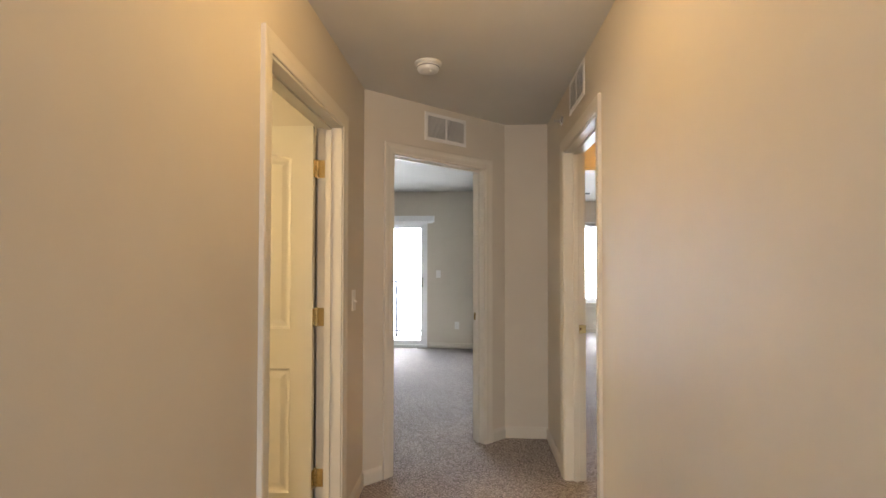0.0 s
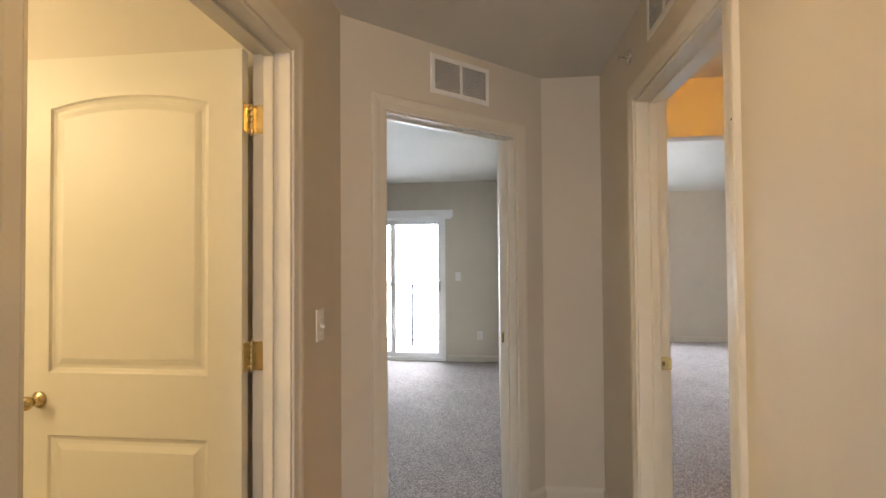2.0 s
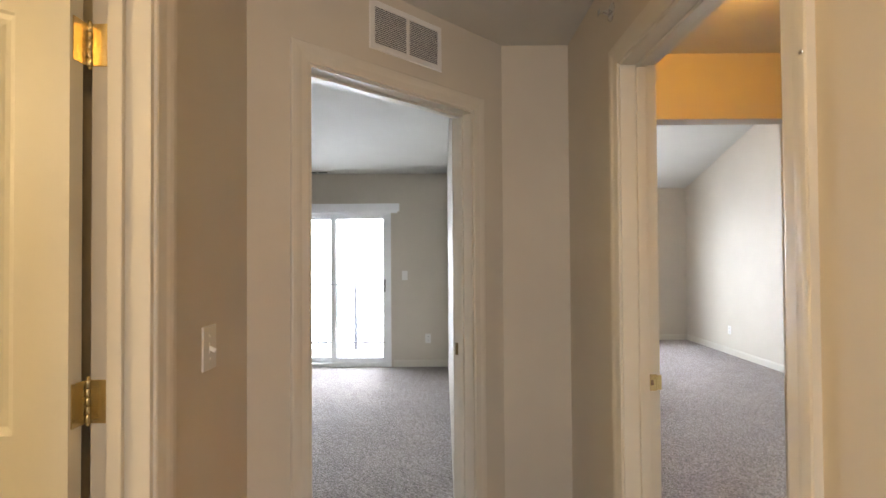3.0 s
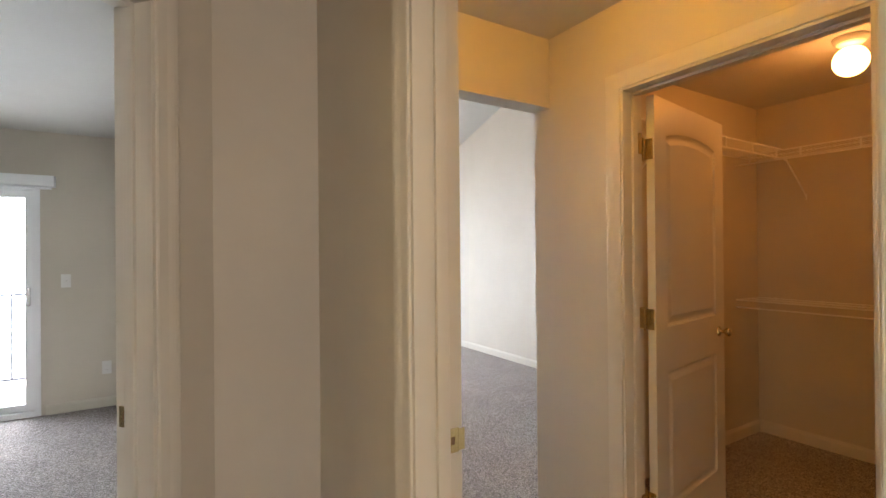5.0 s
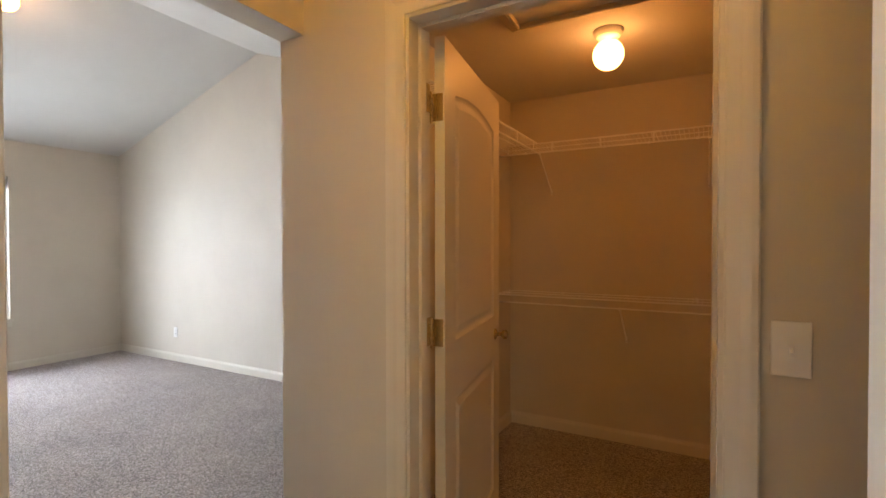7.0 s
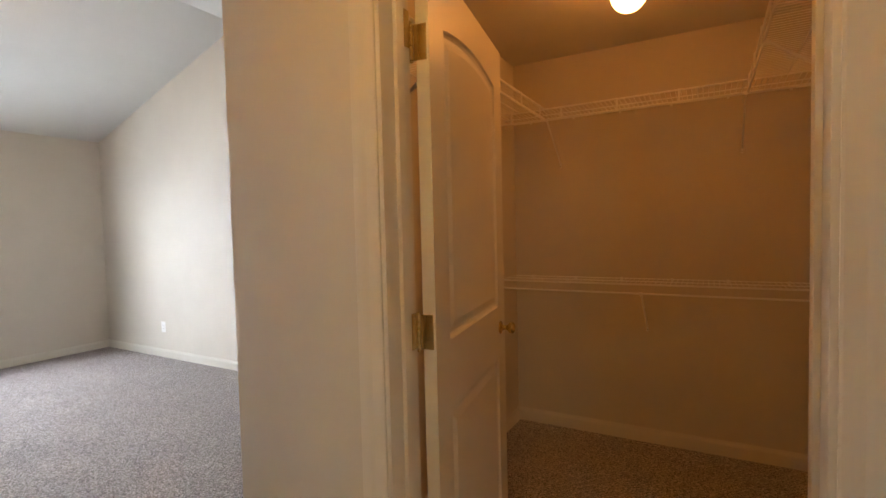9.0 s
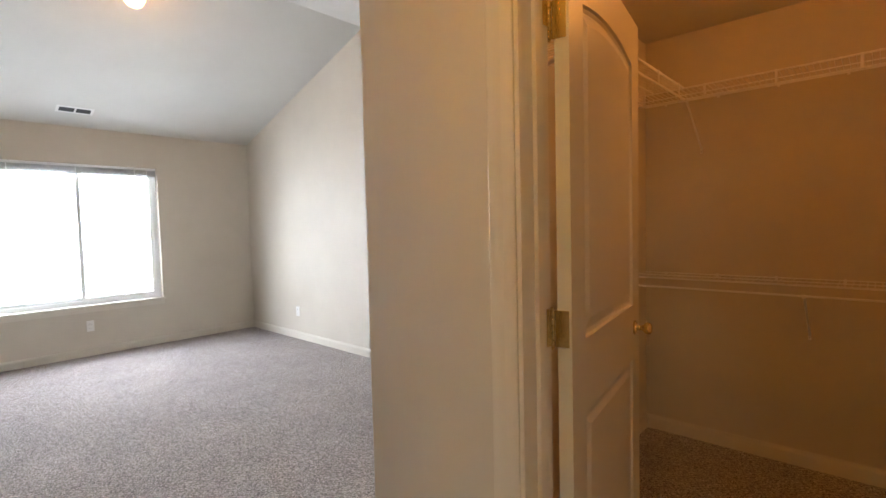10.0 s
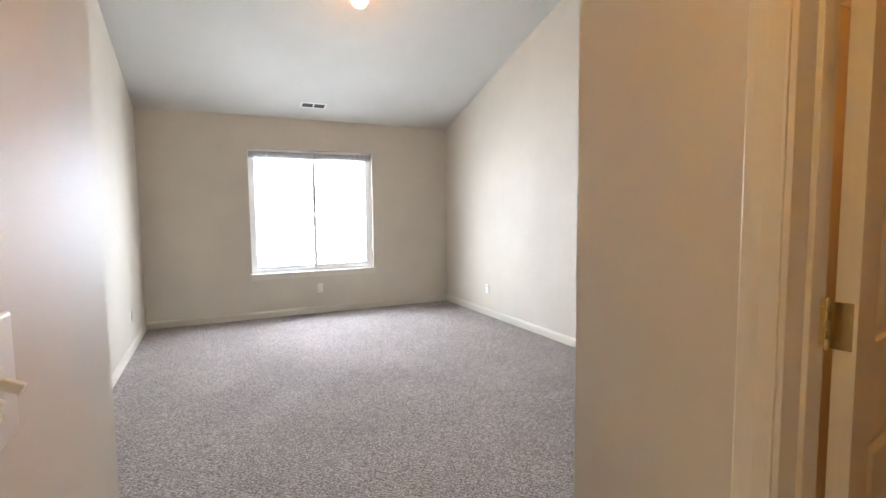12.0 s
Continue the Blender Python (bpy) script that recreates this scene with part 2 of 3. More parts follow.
wall("wall_hall_left", *HALL_L, 0.118, 0, 2.45, [(BATH_Y[0] + 2.6, BATH_Y[1] + 2.6, -0.01, DH)])
wall("wall_hall_angled", *ANGLED, 0.118, 0, 2.45, [(*ADOOR_S, -0.01, DH)])
wall("wall_hall_end", *HALL_END, NY - 3.362, 0, 2.45)
wall("wall_hall_right", *HALL_R, 0.118, 0, 2.45, [(NY - RDOOR_Y[1], NY - RDOOR_Y[0], -0.01, DH)])
# Unseen wall, its opening cut to let the added fill through.
wall("wall_hall_back", (0.812, -2.6), (-0.42, -2.6), 0.1, 0, 2.45, [(0.16, 1.06, -0.01, DH)])
wall("wall_vestibule_closet", *CLOSET_W, 0.118, 0, 2.45, [(NY - CDOOR_Y[1], NY - CDOOR_Y[0], -0.01, DH)])
wall("wall_vestibule_south", (2.002, 0.90), (0.930, 0.90), 0.1, 0, 2.45)
# Unseen room made up round the fill lamp.
wall("wall_fill_room", (1.6, -3.5), (-1.3, -3.5), 0.1, 0, 2.45)
wall("wall_fill_room_east", (1.5, -2.6), (1.5, -3.6), 0.1, 0, 2.45)
wall("wall_fill_room_west", (-1.2, -3.6), (-1.2, -2.6), 0.1, 0, 2.45)
wall("wall_vestibule_header", (0.930, 3.470), (2.002, 3.470), NY - 3.470, 2.062, 4.4, label="painted drywall header over the bedroom opening")
wall("wall_bedroom_south_east", (2.004, 3.475), (4.2, 3.475), 0.118, 2.41, 4.4)
wall("wall_bedroom_south_west", (0.26, 3.475), (0.928, 3.475), 0.118, 2.41, 4.4)
wall("wall_closet_back", (4.19, 3.62), (4.19, 1.83), 0.1, 0, 2.45)
wall("wall_closet_south", (4.19, 1.925), (2.120, 1.925), 0.1, 0, 2.45)
wall("wall_closet_north", (2.120, 3.548), (4.25, 3.548), 0.085, 0, 2.45)
wall("wall_bedroom_west", (XW, 3.44), (XW, 8.84), 0.118, 0, 4.4)
wall("wall_bedroom_east", (XE, 8.84), (XE, 3.635), 0.12, 0, 4.4)
wall("wall_bedroom_window", (0.20, YB), (4.26, YB), 0.14, 0, 2.75, [(WIN[0] - 0.20, WIN[1] - 0.20, WIN[2], WIN[3])])
wall("wall_living_window", (-4.7, YL), (0.30, YL), 0.14, 0, 2.45, [(SLIDER[0] + 4.7, SLIDER[1] + 4.7, -0.01, SLIDER[3])])
wall("wall_living_west", (-4.6, 2.5), (-4.6, 7.0), 0.1, 0, 2.45)
wall("wall_living_south", (-0.5, 2.64), (-4.6, 2.64), 0.1, 0, 2.45)
wall("wall_bath_north", (-2.7, 2.10), (-0.538, 2.10), 0.1, 0, 2.45)
wall("wall_bath_west", (-2.6, 0.4), (-2.6, 2.2), 0.1, 0, 2.45)
wall("wall_bath_south", (-0.538, 0.5), (-2.7, 0.5), 0.1, 0, 2.45)


def floor_slab():
    """One slab under all the rooms, stepped back behind the balcony."""
    bm = bmesh.new()
    ring = ((-4.8, -3.7), (4.4, -3.7), (4.4, 8.83), (0.28, 8.83), (0.28, 7.08), (-4.8, 7.08))
    low = [bm.verts.new((x, y, -0.10)) for x, y in ring]
    top = [bm.verts.new((x, y, 0.0)) for x, y in ring]
    for i in range(6):
        bm.faces.new((low[i], low[(i + 1) % 6], top[(i + 1) % 6], top[i]))
    bm.faces.new(top)
    bm.faces.new(low)
    return bm


tagged(part("floor", floor_slab(), CARPET), "taupe flecked cut-pile carpet", "carpet", kind="structure")
tagged(part("floor_bath", box(-2.6, -0.50, 0.5, 2.1, -0.02, 0.006), VINYL_FLOOR), "tan sheet vinyl bathroom floor", "floor", kind="structure")
tagged(part("ceiling_flat", box(-4.8, 4.4, -3.7, 3.572, CZ, CZ + 0.1), CEIL), "matte off-white flat ceiling", "ceiling", kind="structure")
tagged(part("ceiling_living", box(-4.8, 0.32, 3.572, 7.08, CZ, CZ + 0.1), CEIL), "matte off-white flat ceiling", "ceiling", kind="structure")
SLOPE_Z, SLOPE, RIDGE_Y = 2.445, 0.318, 6.20


def vault():
    """Gabled ceiling: up from the window wall to a ridge across the room, then down again."""
    bm = bmesh.new()
    rows = []
    for y in (3.562, RIDGE_Y, 8.88):
        z = SLOPE_Z + SLOPE * (YB - y) if y >= RIDGE_Y else SLOPE_Z + SLOPE * (YB - RIDGE_Y) - SLOPE * (RIDGE_Y - y)
        rows.append([bm.verts.new((x, y, z + h)) for x, h in ((0.18, 0), (4.28, 0), (4.28, 0.12), (0.18, 0.12))])
    for p, q in zip(rows, rows[1:]):
        for i in range(4):
            j = (i + 1) % 4
            bm.faces.new((p[i], p[j], q[j], q[i]))
    bm.faces.new(rows[0])
    bm.faces.new(rows[-1])
    return tagged(part("ceiling_vault", bm, CEIL), "matte off-white vaulted ceiling rising from the window to a ridge", "ceiling", kind="structure")


vault()

# baseboards
baseboard(*HALL_L, 0.0, BATH_Y[0] + 2.6 - 0.075)
baseboard(*HALL_L, BATH_Y[1] + 2.6 + 0.075, 5.10)
baseboard(*ANGLED, 0.0, ADOOR_S[0] - 0.07)
baseboard(*ANGLED, ADOOR_S[1] + 0.07, 1.234)
baseboard(*HALL_END, 0.05, 0.377)
baseboard(*HALL_R, NY - 3.362, NY - RDOOR_Y[1] - 0.07)
baseboard(*HALL_R, NY - RDOOR_Y[0] + 0.07, 6.2)
baseboard(*CLOSET_W, 0.0, NY - CDOOR_Y[1] - 0.075)
baseboard(*CLOSET_W, NY - CDOOR_Y[0] + 0.075, 2.71)
baseboard((4.19, 3.548), (4.19, 1.925), 0.0, 1.623)
baseboard((2.120, 3.548), (4.19, 3.548), 0.0, 2.07)
baseboard((4.19, 1.925), (2.120, 1.925), 0.0, 2.07)
baseboard((XW, 3.62), (XW, YB), 0.0, YB - 3.62)
baseboard((XE, YB), (XE, 3.65), 0.0, YB - 3.65)
baseboard((XW, YB), (XE, YB), 0.0, XE - XW)
baseboard((-4.6, YL), (0.242, YL), 0.0, SLIDER[0] + 4.6 - 0.03)
baseboard((-4.6, YL), (0.242, YL), SLIDER[1] + 4.6 + 0.03, 4.842)
baseboard((2.002, 0.90), (0.930, 0.90), 0.0, 1.09)

# ---- doors ----


def leaf_mesh(w, h, t):
    """Moulded two-panel door leaf, the upper panel with an arched top: hinge edge at x 0, faces at y 0 and -t."""
    bm = bmesh.new()
    a, b = 0.110, w - 0.110
    z1, z2, z3, z4, rise = 0.20, 0.807, 1.004, 1.850, 0.034
    n = 14
    xs = [a + (b - a) * i / n for i in range(n + 1)]

    def arch(x, inset=0.0):
        f = (x - (a + b) / 2) / ((b - a) / 2)
        return z4 + rise * (1 - f * f) - inset

    for face, out in ((0.0, 1.0), (-t, -1.0)):
        def v(x, z, d=0.0):
            return bm.verts.new((x, face - out * d, z))

        def quad(x0, x1, c0, c1):
            bm.faces.new((v(x0, c0), v(x1, c0), v(x1, c1), v(x0, c1)))

        quad(0, a, 0, h)
        quad(b, w, 0, h)
        quad(a, b, 0, z1)
        quad(a, b, z2, z3)
        for x0, x1 in zip(xs, xs[1:]):
            bm.faces.new((v(x0, arch(x0)), v(x1, arch(x1)), v(x1, h), v(x0, h)))
        steps = [(0.0, 0.0), (0.006, 0.006), (0.016, 0.009), (0.026, 0.008), (0.046, 0.002), (0.050, 0.002)]
        for kind in ("upper", "lower"):
            loops = []
            for d, deep in steps:
                if kind == "lower":
                    pts = [(a + d, z1 + d), (b - d, z1 + d), (b - d, z2 - d), (a + d, z2 - d)]
                else:
                    xx = [a + d + (b - a - 2 * d) * i / n for i in range(n + 1)]
                    pts = [(a + d, z3 + d), (b - d, z3 + d)] + [(x, arch(x, d)) for x in reversed(xx)]
                loops.append([v(x, z, deep) for x, z in pts])
            for p, q in zip(loops, loops[1:]):
                for i in range(len(p)):
                    j = (i + 1) % len(p)
                    bm.faces.new((p[i], p[j], q[j], q[i]))
            bm.faces.new(loops[-1])
    for x in (0, w):
        bm.faces.new([bm.verts.new(c) for c in ((x, 0, 0), (x, -t, 0), (x, -t, h), (x, 0, h))])
    for z in (0, h):
        bm.faces.new([bm.verts.new(c) for c in ((0, 0, z), (w, 0, z), (w, -t, z), (0, -t, z))])
    bmesh.ops.remove_doubles(bm, verts=bm.verts[:], dist=1e-5)
    return bm


KNOB = [(0.8 * r, 0.92 * h) for r, h in [(0.0, 0.0), (0.032, 0.0), (0.033, 0.004), (0.026, 0.008), (0.013, 0.011), (0.011, 0.026), (0.016, 0.034), (0.025, 0.041),
        (0.028, 0.050), (0.026, 0.058), (0.018, 0.064), (0.006, 0.066), (0.0, 0.066)]]


def knob_bm(side):
    return add_lathe(bmesh.new(), [(max(r, 0.0005), side * h) for r, h in KNOB], 24, "Y")


def hinge_bm():
    """The knuckle of a butt hinge with its tips."""
    bm = bmesh.new()
    for i in range(5):
        z = -0.045 + i * 0.018
        add_lathe(bm, [(0.0062, z + 0.0006), (0.0068, z + 0.002), (0.0068, z + 0.016), (0.0062, z + 0.0175)], 12)
    add_lathe(bm, [(0.001, 0.053), (0.004, 0.051), (0.005, 0.046), (0.005, 0.044)], 12)
    add_lathe(bm, [(0.005, -0.045), (0.004, -0.050), (0.001, -0.052)], 12)
    return bm


def hinge_plate_bm(x0, x1, y0, y1):
    bm = box(x0, x1, y0, y1, -0.045, 0.045, 0.0008)
    for z in (-0.03, 0.0, 0.03):
        cx, cy = (x0 + x1) / 2, (y0 + y1) / 2
        if abs(x1 - x0) > abs(y1 - y0):
            for s in (y0, y1):
                add_lathe(bm, [(0.0042, -0.0008), (0.003, 0.0008)], 10, "Y", (cx + 0.006 * (1 if z else -1), s, z))
        else:
            for s in (x0, x1):
                add_lathe(bm, [(0.0042, -0.0008), (0.003, 0.0008)], 10, "X", (s, cy + 0.006 * (1 if z else -1), z))
    return bm


def doorway(name, line, th, s0, s1, label, back_casing=True, stop_at=0.045):
    """Jambs, stops and casings round an opening."""
    top = thing(name, wall_pose(*line), label, "door frame", kind="structure")
    j = 0.016
    part("jamb", box(s0 - 0.001, s0 + j, -0.003, th + 0.003, 0, DH, 0.0015), TRIM, top)
    part("jamb", box(s1 - j, s1 + 0.001, -0.003, th + 0.003, 0, DH, 0.0015), TRIM, top)
    part("head_jamb", box(s0 + j, s1 - j, -0.003, th + 0.003, DH - j, DH + 0.001, 0.0015), TRIM, top)
    part("stop", box(s0 + j, s0 + j + 0.011, stop_at, stop_at + 0.032, 0, DH - j - 0.011, 0.002), TRIM, top)
    part("stop", box(s1 - j - 0.011, s1 - j, stop_at, stop_at + 0.032, 0, DH - j - 0.011, 0.002), TRIM, top)
    part("stop", box(s0 + j, s1 - j, stop_at, stop_at + 0.032, DH - j - 0.011, DH - j, 0.002), TRIM, top)
    part("casing", sweep_frame([(o + 0.001, d) for o, d in CASING], s0 + 0.006, s1 - 0.006, DH - 0.006), TRIM, top)
    if back_casing:
        bm = sweep_frame([(o + 0.001, -d) for o, d in CASING], s0 + 0.006, s1 - 0.006, DH - 0.006)
        bmesh.ops.translate(bm, vec=(0, th, 0), verts=bm.verts[:])
        part("casing", bm, TRIM, top)
    return top


def strike(parent, s, facing, d, z):
    """A brass strike plate on a jamb face; facing is the side along the wall that it looks to."""
    t = 0.0016
    bm = bmesh.new()
    x0, x1 = (s, s + t) if facing > 0 else (s - t, s)
    for y0, y1, z0, z1 in ((-0.014, -0.005, -0.028, 0.028), (0.005, 0.016, -0.028, 0.028), (-0.005, 0.005, 0.009, 0.028), (-0.005, 0.005, -0.028, -0.009)):
        add_box(bm, x0, x1, d + y0, d + y1, z + z0, z + z1)
    lip = part("strike_plate", bm, BRASS, parent, "brass strike plate")
    part("latch_hole", box(min(x0, x1) - 0.0002, min(x0, x1) + 0.0008, d - 0.005, d + 0.005, z - 0.009, z + 0.009), MORTISE, lip)
    return lip


def door_leaf(name, pivot, angle, w, mirror, label, hinges=(0.27, 1.07, 1.815)):
    """A hung leaf: x from the hinge along the leaf; mirror -1 swings its faces to the other side."""
    top = thing(name, pose(*pivot, 0, 0, angle), label, "door", kind="structure")
    bm = leaf_mesh(w, 2.012, 0.035)
    gap = -0.009 * mirror
    bmesh.ops.translate(bm, vec=(0.006, (0.035 if mirror < 0 else 0) + gap, 0.012), verts=bm.verts[:])
    body = part("leaf", bm, DOOR, top)
    x = w - 0.075
    for side, y in ((1, 0.035 if mirror < 0 else 0.0), (-1, 0.0 if mirror < 0 else -0.035)):
        k = part("door_knob", knob_bm(side), BRASS, top, "polished brass door knob", True)
        k.location = (x, y + gap, 0.93)
    y0 = (0.004 if mirror < 0 else -0.031) + gap
    part("latch_plate", box(w + 0.0055, w + 0.0075, y0 + 0.002, y0 + 0.025, 0.90, 0.96), BRASS, top, "brass latch plate")
    for z in hinges:
        h = part("hinge", hinge_bm(), BRASS, top, "brass butt hinge", True)
        h.location = (0, 0.002 * mirror, z)
        p = part("hinge_plate", hinge_plate_bm(0.0035, 0.006, *sorted((-0.004 * mirror, -0.038 * mirror))), BRASS, top)
        p.location = (0, 0, z)
    return top


# bathroom door: frame in the hall's west wall, leaf swung back into the bathroom
d1 = doorway("door_1", HALL_L, 0.118, BATH_Y[0] + 2.6, BATH_Y[1] + 2.6, "painted door frame of the bathroom with brass hinges", stop_at=0.05)
for z in (0.27, 1.07, 1.815):
    p = part("hinge_plate", hinge_plate_bm(-0.0025, 0.0, -0.034, 0.0), BRASS, d1, "brass hinge plate")
    p.location = (BATH_Y[1] + 2.6 - 0.0162, 0.118, z)
door_leaf("door_1_leaf", (-0.545, 2.026, 0), 180.3, 0.760, -1, "cream moulded two-panel door with arched top, standing open")

# living room doorway in the angled wall
d2 = doorway("door_2", ANGLED, 0.118, *ADOOR_S, "painted door frame of the living room in the angled wall", stop_at=0.05)
strike(d2, ADOOR_S[1] - 0.016, -1, 0.094, 0.93)

# bedroom door off the hall
s_far, s_near = NY - RDOOR_Y[1], NY - RDOOR_Y[0]
d3 = doorway("door_3", HALL_R, 0.117, s_far, s_near, "painted door frame of the bedroom with brass strike plate", stop_at=0.05)
strike(d3, s_far + 0.016, 1, 0.094, 0.93)
part("strike_lip", box(s_far + 0.0162, s_far + 0.0185, 0.108, 0.126, 0.905, 0.955, 0.001), BRASS, d3, "curved brass strike lip")
door_leaf("door_3_leaf", (0.955, 1.893, 0), 10.6, 0.84, 1, "cream moulded two-panel bedroom door standing open")

# closet door
c_n, c_s = NY - CDOOR_Y[1], NY - CDOOR_Y[0]
d4 = doorway("door_4", CLOSET_W, 0.118, c_n, c_s, "painted door frame of the walk-in closet", stop_at=0.05)
for z in (0.27, 1.07, 1.815):
    p = part("hinge_plate", hinge_plate_bm(0.0, 0.0025, -0.034, 0.0), BRASS, d4, "brass hinge plate")
    p.location = (c_n + 0.0162, 0.118, z)
door_leaf("door_4_leaf", (2.145, 3.051, 0), 9.2, 0.785, 1, "cream moulded two-panel closet door standing open into the closet", (0.27, 1.06, 1.795))

# ---- fittings on walls and ceilings ----


def plate_bm(w, h):
    return box(-w / 2, w / 2, -0.006, 0.0, -h / 2, h / 2, 0.003)


def light_switch(line, s, z, label, gangs=1, kind="toggle"):
    w = 0.070 + 0.046 * (gangs - 1)
    top = thing("light_switch", wall_pose(*line, s, z), label, "light switch")
    part("plate", plate_bm(w, 0.115), PLASTIC, top)
    for g in range(gangs):
        x = (g - (gangs - 1) / 2) * 0.046
        part("surround", box(x - 0.006, x + 0.006, -0.0075, -0.005, -0.013, 0.013, 0.001), PLASTIC, top)
        bm = box(-0.004, 0.004, -0.018, 0.0, -0.005, 0.005, 0.0015)
        t = part("toggle", bm, PLASTIC, top)
        t.matrix_local = pose(x, -0.005, 0.0, 28)
        for zz in (-0.030, 0.030):
            part("screw", add_lathe(bmesh.new(), [(0.0034, -0.0072), (0.0028, -0.0055)], 10, "Y", (x, 0, zz)), PLASTIC, top)
    return top


def outlet(line, s, z, label="white duplex electrical outlet low on the wall"):
    top = thing("wall_outlet", wall_pose(*line, s, z), label, "outlet", "wall outlets")
    part("plate", plate_bm(0.070, 0.115), PLASTIC, top)
    for zz in (-0.020, 0.020):
        part("socket", box(-0.017, 0.017, -0.0082, -0.005, zz - 0.014, zz + 0.014, 0.002), PLASTIC, top)
        for x in (-0.006, 0.006):
            part("slot", box(x - 0.001, x + 0.001, -0.0085, -0.0078, zz - 0.003, zz + 0.006), SLOT, top)
    part("screw", add_lathe(bmesh.new(), [(0.003, -0.0075), (0.002, -0.0055)], 10, "Y"), PLASTIC, top)
    return top


light_switch(HALL_L, 2.278 + 2.6, 1.133, "white toggle switch on the hall wall beside the bathroom door")
light_switch(CLOSET_W, NY - 2.113, 1.135, "white toggle switch beside the closet door")
light_switch(((0.930, 1.66), (0.930, 3.580)), 3.075 - 1.66, 1.135, "white double toggle switch by the bedroom opening", 2)
LIV = ((-4.6, YL), (0.242, YL))
light_switch(LIV, -0.292 + 4.6, 1.131, "white switch beside the sliding balcony door")
outlet(LIV, -0.008 + 4.6, 0.348)
outlet(((XW, YB), (XE, YB)), 2.293 - XW, 0.322)
outlet(((XE, YB), (XE, 3.65)), YB - 7.586, 0.33)
outlet(((XW, 3.62), (XW, YB)), 7.85 - 3.62, 0.34)


def grille(m, w, h, label, slats=20, name="return_air_grille", split=0.014):
    """A stamped vent: flanged frame, mullion, tilted slats and a dark sheet put in for the duct's shade."""
    top = thing(name, m, label, "vent")
    f = 0.022
    lift = 0.006 if slats else 0.0025
    prof = [(-0.002, 0.0), (-0.002, lift), (f - 0.004, lift - 0.001), (f, 0.001), (f, 0.0)]
    part("frame", sweep_frame(prof, -w / 2, w / 2, h / 2, -h / 2), PLASTIC, top)
    part("backing", box(-w / 2, w / 2, -0.0008, -0.0002, -h / 2, h / 2), SLOT if slats < 8 else DUCT, top)
    part("mullion", box(-split / 2, split / 2, -0.006, -0.001, -h / 2, h / 2, 0.001), PLASTIC, top)
    for side in (-1, 1):
        x0, x1 = sorted((side * split / 2, side * w / 2))
        for i in range(slats):
            z = -h / 2 + (i + 0.5) * h / slats
            fill = 0.42 if slats > 8 else 0.16
            bm = box(x0, x1, -0.0008, 0.0008, -fill * h / slats, fill * h / slats)
            s = part("slat", bm, PLASTIC, top)
            s.matrix_local = pose(0, -0.0036, z, -42)
    return top


grille(wall_pose(*ANGLED, 0.646, 2.260), 0.330, 0.150, "white stamped return grille above the living room door")
grille(wall_pose(*HALL_R, NY - 2.315, 2.300), 0.330, 0.150, "white stamped return grille above the bedroom door")


def ceiling_pose(x, y, z, tilt=0.0):
    """Pose for a grille on a ceiling: its out direction (-y) points down."""
    return pose(x, y, z, 90 + tilt)


tilt = -math.degrees(math.atan(SLOPE))
grille(ceiling_pose(2.216, 8.40, SLOPE_Z + SLOPE * (YB - 8.40) - 0.001, tilt), 0.26, 0.085, "white ceiling supply register near the window", 0, "ceiling_register")
grille(ceiling_pose(-1.34, 6.83, CZ - 0.001), 0.25, 0.09, "white ceiling supply register near the balcony door", 0, "ceiling_register")


def smoke_detector(x, y):
    top = thing("smoke_detector", pose(x, y, CZ), "round white smoke detector on the hall ceiling", "smoke detector")
    part("base", add_lathe(bmesh.new(), [(0.001, 0.0), (0.070, 0.0), (0.071, -0.006), (0.068, -0.011), (0.001, -0.012)], 40), PLASTIC, top, "", True)
    part("housing", add_lathe(bmesh.new(), [(0.056, -0.010), (0.058, -0.020), (0.057, -0.034), (0.052, -0.044), (0.040, -0.049), (0.001, -0.050)], 40), PLASTIC, top, "", True)
    part("vent_ring", add_lathe(bmesh.new(), [(0.0585, -0.0235), (0.0592, -0.025), (0.0592, -0.027), (0.0585, -0.0285)], 40), DUCT, top)
    part("test_button", add_lathe(bmesh.new(), [(0.012, -0.049), (0.011, -0.053), (0.001, -0.054)], 20, "Z", (0.015, -0.02, 0)), PLASTIC, top, "", True)
    return top


smoke_detector(0.005, 2.165)


def sprinkler():
    top = thing("fire_sprinkler", wall_pose(*HALL_R, NY - 2.755, 2.250), "chrome sidewall fire sprinkler high on the hall wall", "sprinkler")
    part("escutcheon", add_lathe(bmesh.new(), [(0.001, 0.0), (0.033, 0.0), (0.031, -0.004), (0.016, -0.008), (0.001, -0.009)], 24, "Y"), CHROME, top, "", True)
    part("nozzle", add_lathe(bmesh.new(), [(0.010, -0.006), (0.009, -0.022), (0.005, -0.024), (0.004, -0.030)], 16, "Y"), CHROME, top, "", True)
    bm = bmesh.new()
    for x in (-0.009, 0.009):
        add_rod(bm, (x, -0.018, 0), (x * 0.5, -0.045, 0), 0.0018)
    part("yoke", bm, CHROME, top)
    part("deflector", box(-0.013, 0.013, -0.047, -0.0455, -0.010, 0.011, 0.0005), CHROME, top)
    return top


sprinkler()


def screw_cap(x, y, z):
    top = thing("casing_screw", pose(x, y, z), "small metal screw head on the door casing", "screw")
    part("head", add_lathe(bmesh.new(), [(0.0005, -0.004), (0.004, -0.003), (0.005, 0.0)], 12, "X"), CHROME, top)
    return top


screw_cap(0.796, 1.826, 1.704)


